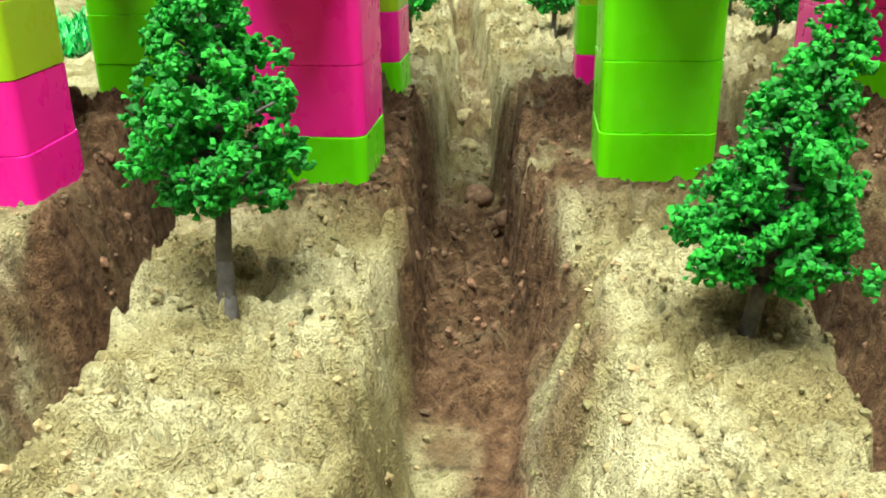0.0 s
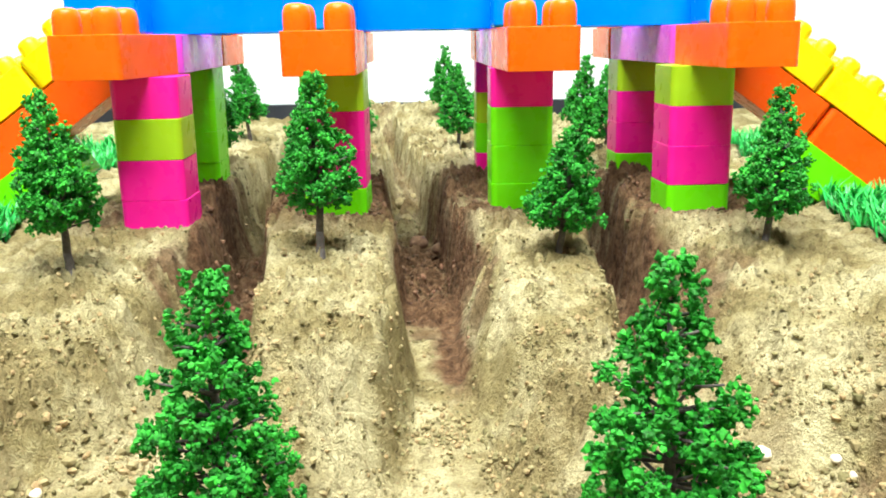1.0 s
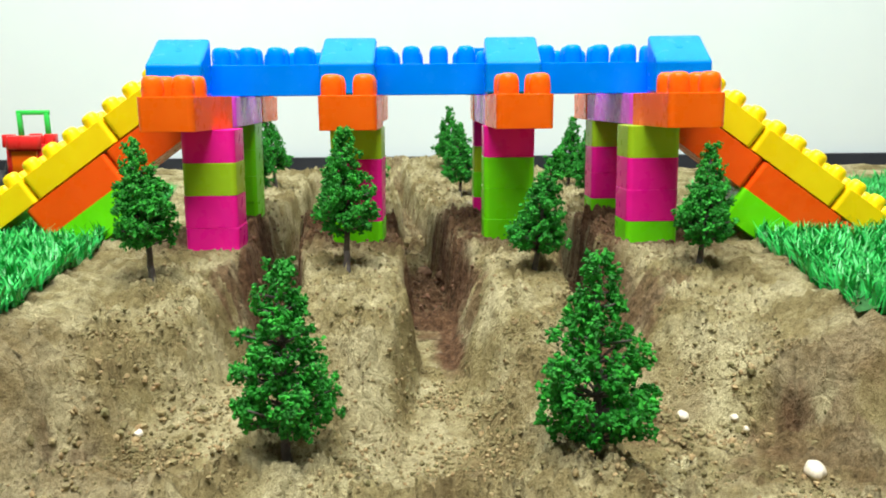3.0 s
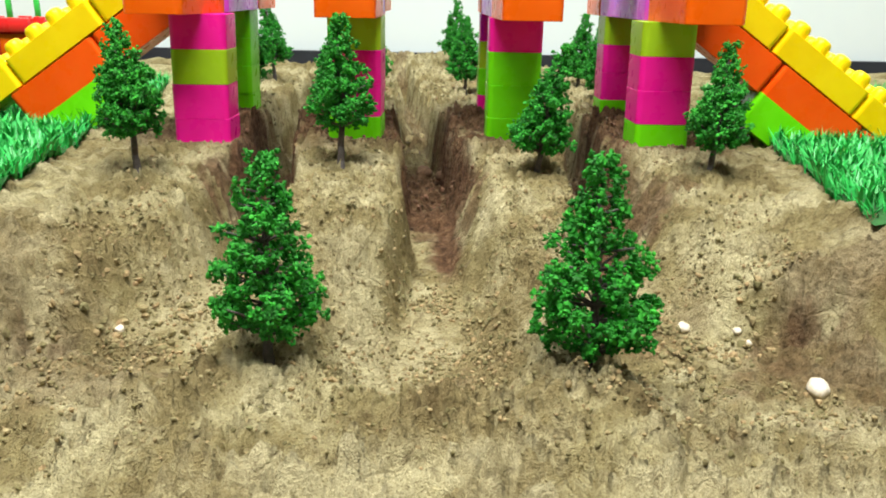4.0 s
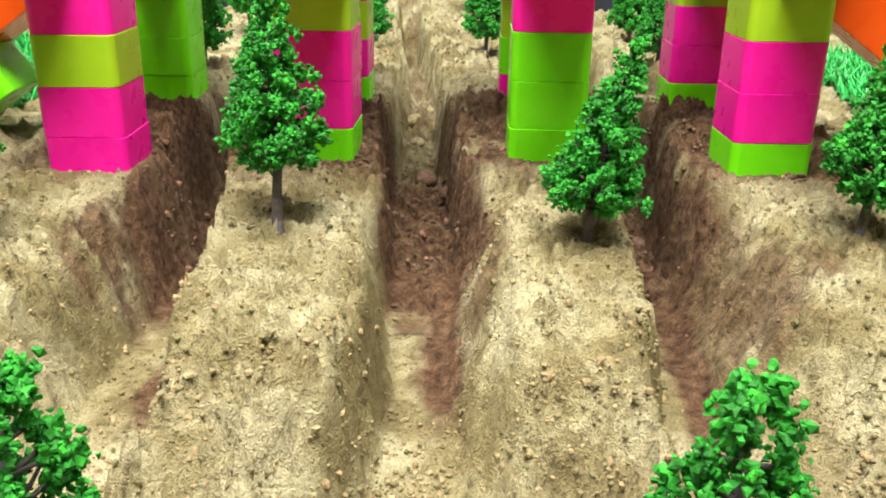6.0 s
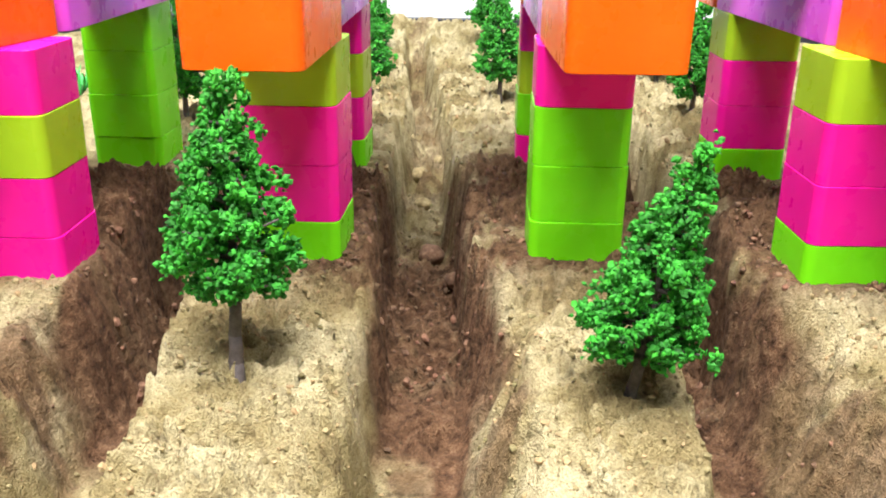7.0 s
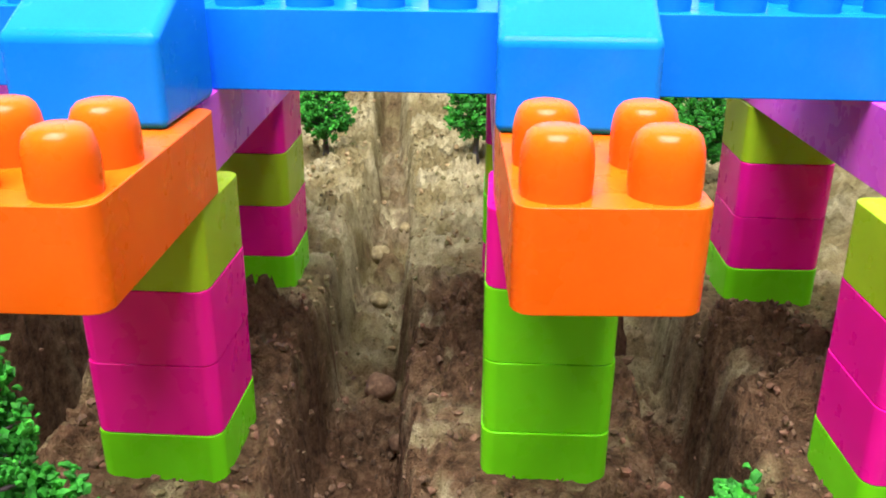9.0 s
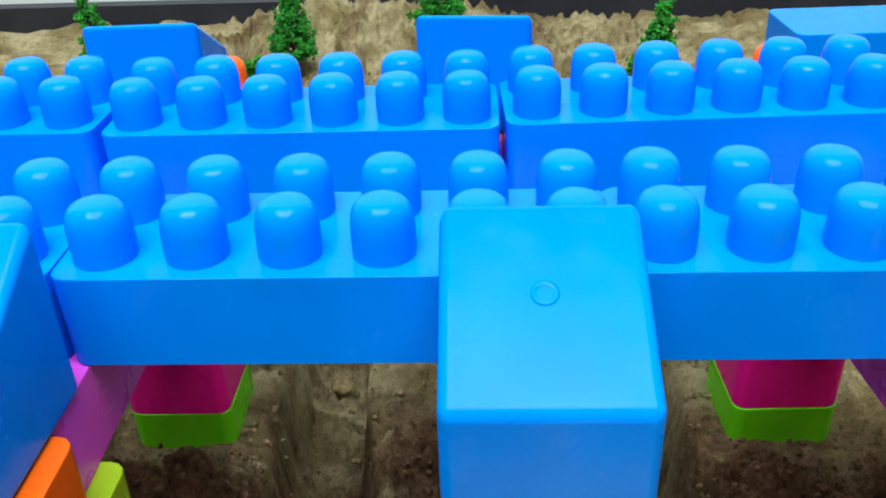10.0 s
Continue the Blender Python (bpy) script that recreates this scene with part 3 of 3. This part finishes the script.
def tree_meshes(seed, tall=0.076, wide=0.0225, lean=(0.0, 0.0), bare=0.25):
    """Trunk and crown of a wire-and-foam model tree: branch tiers that shorten towards the tip, foam tufts along each branch."""
    rng = random.Random(seed)
    random.seed(seed)
    bm = bmesh.new()
    spine = [Vector((lean[0] * h * h + 0.0007 * math.sin(9 * h + seed), lean[1] * h * h, tall * h)) for h in (0, 0.1, 0.25, 0.45, 0.65, 0.82, 0.96)]
    radii = [0.0021, 0.0018, 0.0016, 0.0013, 0.0010, 0.0007, 0.0004]
    limb(bm, Vector((0, 0, -0.012)), spine[0], 0.0023, 0.0021)
    for a, b, ra, rb in zip(spine, spine[1:], radii, radii[1:]):
        limb(bm, a, b, ra, rb)
    verts, faces = [], []
    tiers = 12
    for k in range(tiers):
        h = bare + (0.985 - bare) * k / (tiers - 1)
        centre = Vector((np.interp(h, (0, 0.1, 0.25, 0.45, 0.65, 0.82, 0.96), [p.x for p in spine]), np.interp(h, (0, 0.1, 0.25, 0.45, 0.65, 0.82, 0.96), [p.y for p in spine]), tall * h))
        reach = wide * (1.02 - ((h - bare) / (1 - bare)) ** 1.25 * 0.91) * (0.72 if k == 0 else 1.0)
        arms = max(3, round(9 * reach / wide + 1))
        turn = rng.uniform(0, 6.28)
        for i in range(arms):
            a = turn + 6.283 * i / arms + rng.uniform(-0.3, 0.3)
            length = reach * rng.uniform(0.76, 1.07)
            rise = rng.uniform(0.0, 0.36) * length
            tip = centre + Vector((math.cos(a) * length, math.sin(a) * length, rise))
            if k < tiers - 2:
                limb(bm, centre - Vector((0, 0, 0.12 * length)), centre.lerp(tip, 0.86), 0.00065, 0.0003, 5)
            tufts = max(2, round(3.6 * length / wide) + 1)
            for q in range(tufts):
                s = 0.48 + 0.56 * (q + rng.random() * 0.7) / tufts
                at = centre.lerp(tip, s) + Vector((rng.gauss(0, 0.0013), rng.gauss(0, 0.0013), rng.gauss(0.0002, 0.0012)))
                fat = rng.uniform(0.75, 1.25)
                for _ in range(24):
                    off = Vector((rng.gauss(0, 0.00105), rng.gauss(0, 0.00105), rng.gauss(-0.0002, 0.0013))) * fat
                    clump(verts, faces, at + off, rng.uniform(0.00045, 0.00095) * fat, rng, 0.3, 1.65)
    trunk = mesh_of("trunk", bm, BARK)
    crown = bpy.data.meshes.new("crown")
    crown.from_pydata(verts, [], faces)
    crown.materials.append(LEAF)
    crown.polygons.foreach_set("use_smooth", [False] * len(faces))
    return trunk, crown


KINDS = [tree_meshes(11, 0.076, 0.0186, (0.0, 0.0), 0.27), tree_meshes(23, 0.074, 0.0205, (0.0, 0.0), 0.27), tree_meshes(37, 0.078, 0.0188, (0.008, 0.0), 0.24), tree_meshes(51, 0.076, 0.0195, (0.004, 0.003), 0.25),
         tree_meshes(63, 0.0745, 0.0236, (-0.001, 0.0), 0.17), tree_meshes(77, 0.0755, 0.0246, (0.003, 0.0), 0.16)]


def tree(x, y, kind, turn, size=1.0, z=None, label="small green model tree with foam foliage planted in the sand", tilt=(0, 0)):
    h = ground(x, y)[0] if z is None else z
    e = empty("model_tree", pose(x, y, h - 0.001, tilt[0], tilt[1], 0) @ pose(0, 0, 0, 0, 0, turn) @ Matrix.Scale(size, 4), label, "model tree", "model trees")
    trunk, crown = KINDS[kind]
    for name, me in (("trunk", trunk), ("crown", crown)):
        ob = new(name, me)
        ob.parent = e


tree(-0.1465, 0.2370, 1, 40, 0.95, tilt=(-9, -8))
tree(-0.0462, 0.2505, 0, 10, 0.945, tilt=(-9, -2))
tree(0.0530, 0.2475, 2, 0, 0.875, tilt=(-1, 4))
tree(0.1440, 0.2580, 3, 80, 0.91, tilt=(-8, 9))
tree(-0.0515, 0.0870, 4, 200, 0.97, label="dense green model tree on a low mound of sand", tilt=(-7, -3))
tree(0.0590, 0.0890, 5, 150, 1.05, label="dense green model tree on a low mound of sand", tilt=(-5, 3))
for x, y, k, turn, size in [(-0.1600, 0.548, 1, 90, 0.95), (-0.1720, 0.715, 2, 190, 1.0), (-0.0640, 0.630, 3, 120, 0.95), (0.0215, 0.632, 1, 60, 0.94), (0.0120, 0.840, 3, 250, 1.0),
                            (0.1400, 0.600, 0, 30, 0.95), (0.1370, 0.715, 2, 300, 1.0), (-0.0840, 0.800, 3, 10, 0.9)]:
    tree(x, y, k, turn, size, label="green model tree standing on the sand behind the bridge")


# ---- turf mats ----
def turf(name, corners, count, seed, label):
    """An artificial turf mat: a backing that follows the sand and a pile of bent blades."""
    rng = random.Random(seed)
    p = [Vector((x, y, 0)) for x, y in corners]
    at = lambda u, v: p[0].lerp(p[1], u).lerp(p[3].lerp(p[2], u), v)
    e = empty(name, Matrix(), label, "artificial turf")
    bm = bmesh.new()
    n = 40
    rows, heights = [], []
    for j in range(n + 1):
        row = []
        for i in range(n + 1):
            q = at(i / n, j / n)
            row.append(bm.verts.new((q.x, q.y, ground(q.x, q.y)[0] + 0.0035)))
        rows.append(row)
        heights.append([k.co.z for k in row])
    for j in range(n):
        for i in range(n):
            bm.faces.new((rows[j][i], rows[j][i + 1], rows[j + 1][i + 1], rows[j + 1][i]))
    part("backing", bm, TURF_BACK, e)
    verts, faces = [], []
    for _ in range(count):
        u, v = rng.random(), rng.random()
        q = at(u, v)
        z = heights[min(n, round(v * n))][min(n, round(u * n))] - 0.003
        a, h, w = rng.uniform(0, 6.283), rng.uniform(0.007, 0.015), rng.uniform(0.0004, 0.0008)
        out = Vector((math.cos(a), math.sin(a), 0))
        across = Vector((-out.y, out.x, 0)) * w
        bend = rng.uniform(0.15, 1.0) * h
        b = len(verts)
        r0, r1, r2 = q, q + out * bend * 0.4, q + out * bend
        verts += [(*(r0 - across)[:2], z), (*(r0 + across)[:2], z), (*(r1 + across)[:2], z + h * 0.65), (*(r1 - across)[:2], z + h * 0.65), (*r2[:2], z + h)]
        faces += [(b, b + 1, b + 2, b + 3), (b + 3, b + 2, b + 4)]
    me = bpy.data.meshes.new("turf_blade")
    me.from_pydata(verts, [], faces)
    me.materials.append(TURF)
    ob = new("turf", me)
    ob.parent = e
    tagged(ob, kind="stuff")


turf("turf_mat", [(0.186, 0.160), (0.50, 0.10), (0.62, 0.76), (0.245, 0.64)], 42000, 5, "bright green artificial turf mat lying on the sand beside the ramp")
turf("turf_mat", [(-0.50, 0.08), (-0.186, 0.140), (-0.260, 0.650), (-0.60, 0.66)], 42000, 6, "bright green artificial turf mat lying on the sand beside the ramp")


# ---- toy tractor on the turf ----
def toy_tractor(x, y, z, turn):
    e = empty("toy_tractor", pose(x, y, z, 0, 0, turn), "red toy tractor with green roll bar on the turf", "toy tractor")

    def box(name, size, at, mat, r=0.003, tilt=0.0):
        ob = part(name, rounded_box(*size, r), mat, e)
        ob.matrix_local = Matrix.Translation(at) @ Matrix.Rotation(tilt, 4, "X")
        return ob

    box("body", (0.036, 0.052, 0.030), (0, 0, 0.020), RED, 0.006)
    box("bonnet", (0.030, 0.026, 0.012), (0, -0.020, 0.046), RED, 0.005)
    box("grille", (0.023, 0.003, 0.020), (0, -0.0265, 0.024), ORANGE, 0.001)
    for s in (-1, 1):
        box("lamp_pod", (0.010, 0.016, 0.012), (s * 0.019, -0.006, 0.047), RED, 0.003)
        box("roll_bar_post", (0.0045, 0.006, 0.024), (s * 0.0125, 0.010, 0.055), GREEN_TOY, 0.0012, 0.10)
    box("roll_bar_top", (0.030, 0.007, 0.0045), (0, 0.0085, 0.077), GREEN_TOY, 0.0012)
    box("seat_back", (0.012, 0.005, 0.010), (0, 0.012, 0.049), RED, 0.002)
    for s in (-1, 1):
        for yy, r in ((-0.018, 0.013), (0.018, 0.017)):
            bm = bmesh.new()
            lathe(bm, [(0.001, 0.0), (r * 0.86, 0.0), (r, 0.002), (r, 0.009), (r * 0.86, 0.011), (r * 0.5, 0.011), (r * 0.45, 0.009), (0.001, 0.009)], 22)
            w = part("wheel", bm, BLACK, e)
            bm = bmesh.new()
            lathe(bm, [(r * 0.44, 0.008), (r * 0.42, 0.0115), (r * 0.2, 0.0125)], 16)
            part("hub", bm, ORANGE, w, "orange plastic wheel hub")
            w.matrix_local = Matrix.Translation((s * 0.019, yy, r)) @ Matrix.Rotation(s * math.pi / 2, 4, "Y")


toy_tractor(-0.3900, 0.640, 0.004, 8)


# ---- stones and crumbs ----
def pebble(x, y, r, seed, mat=None, label="small pale rounded pebble lying on the sand"):
    rng = random.Random(seed)
    bm = bmesh.new()
    bmesh.ops.create_icosphere(bm, subdivisions=3, radius=1.0)
    s = [r * rng.uniform(0.75, 1.2) for _ in range(3)]
    for v in bm.verts:
        k = 1 + 0.22 * noise.noise(v.co * 1.4 + Vector((seed, 0, 0)))
        v.co = Vector((v.co.x * s[0] * k, v.co.y * s[1] * k, v.co.z * s[2] * 0.75 * k))
    ob = new("pebble", mesh_of("pebble", bm, mat or STONE))
    ob.location = (x, y, ground(x, y)[0] + r * 0.35)
    tagged(ob, label, "pebble", "pebbles")


for i, (x, y, r) in enumerate([(-0.1240, 0.139, 0.0026), (0.1110, 0.160, 0.0036), (0.1300, 0.148, 0.0018), (0.1335, 0.143, 0.0014), (-0.0960, 0.110, 0.0030), (0.1440, 0.098, 0.0042)]):
    pebble(x, y, r, 31 + i)


for i, (x, y, r) in enumerate([(-0.0100, 0.443, 0.0062), (0.004, 0.395, 0.0042), (-0.022, 0.375, 0.0036), (-0.020, 0.52, 0.0050), (-0.026, 0.57, 0.0060), (-0.018, 0.62, 0.0045), (0.094, 0.37, 0.0045)]):
    pebble(x, y, r, 61 + i, DARK_CRUMB if y < 0.45 else CRUMB, "lump of brown earth fallen into the trench")


def crumbs(name, mat, count, seed, rows, label):
    rng = random.Random(seed)
    verts, faces = [], []
    made = 0
    while made < count:
        x0, x1, y0, y1, big = rows[rng.randrange(len(rows))]
        x, y = rng.uniform(x0, x1), rng.uniform(y0, y1)
        z, d = ground(x, y)
        if (d > 0.5) != (mat is DARK_CRUMB):
            continue
        if noise.fractal(Vector((x * 60, y * 60, 2.9)), 0.8, 2.0, 3) < rng.uniform(-0.5, 0.45):
            continue
        r = big * rng.uniform(0.25, 1.0) ** 2
        clump(verts, faces, Vector((x, y, z + r * 0.3)), max(r, 0.0003), rng)
        made += 1
    me = bpy.data.meshes.new(name)
    me.from_pydata(verts, [], faces)
    me.materials.append(mat)
    tagged(new(name, me), label, "crumbs", kind="stuff")


crumbs("sand_crumbs", CRUMB, 18000, 71, [(-0.16, 0.16, 0.16, 0.42, 0.0012), (-0.16, 0.16, 0.10, 0.40, 0.0010), (-0.14, 0.16, 0.02, 0.18, 0.0011), (-0.16, 0.16, 0.40, 0.8, 0.0018), (-0.16, 0.16, 0.06, 0.20, 0.0013)], "loose tan crumbs of sand scattered over the bed")
crumbs("sand_clods", CRUMB, 420, 73, [(-0.16, -0.095, 0.115, 0.165, 0.0024), (0.095, 0.165, 0.120, 0.165, 0.0022), (-0.022, 0.030, 0.085, 0.19, 0.0016)], "small tan clods of sand broken off the mounds")
crumbs("earth_crumbs", DARK_CRUMB, 2400, 72, [(-0.15, 0.15, 0.20, 0.47, 0.0011), (-0.15, 0.15, 0.30, 0.47, 0.0016), (-0.15, 0.15, 0.31, 0.45, 0.0018)], "dark damp crumbs of earth by the trenches")
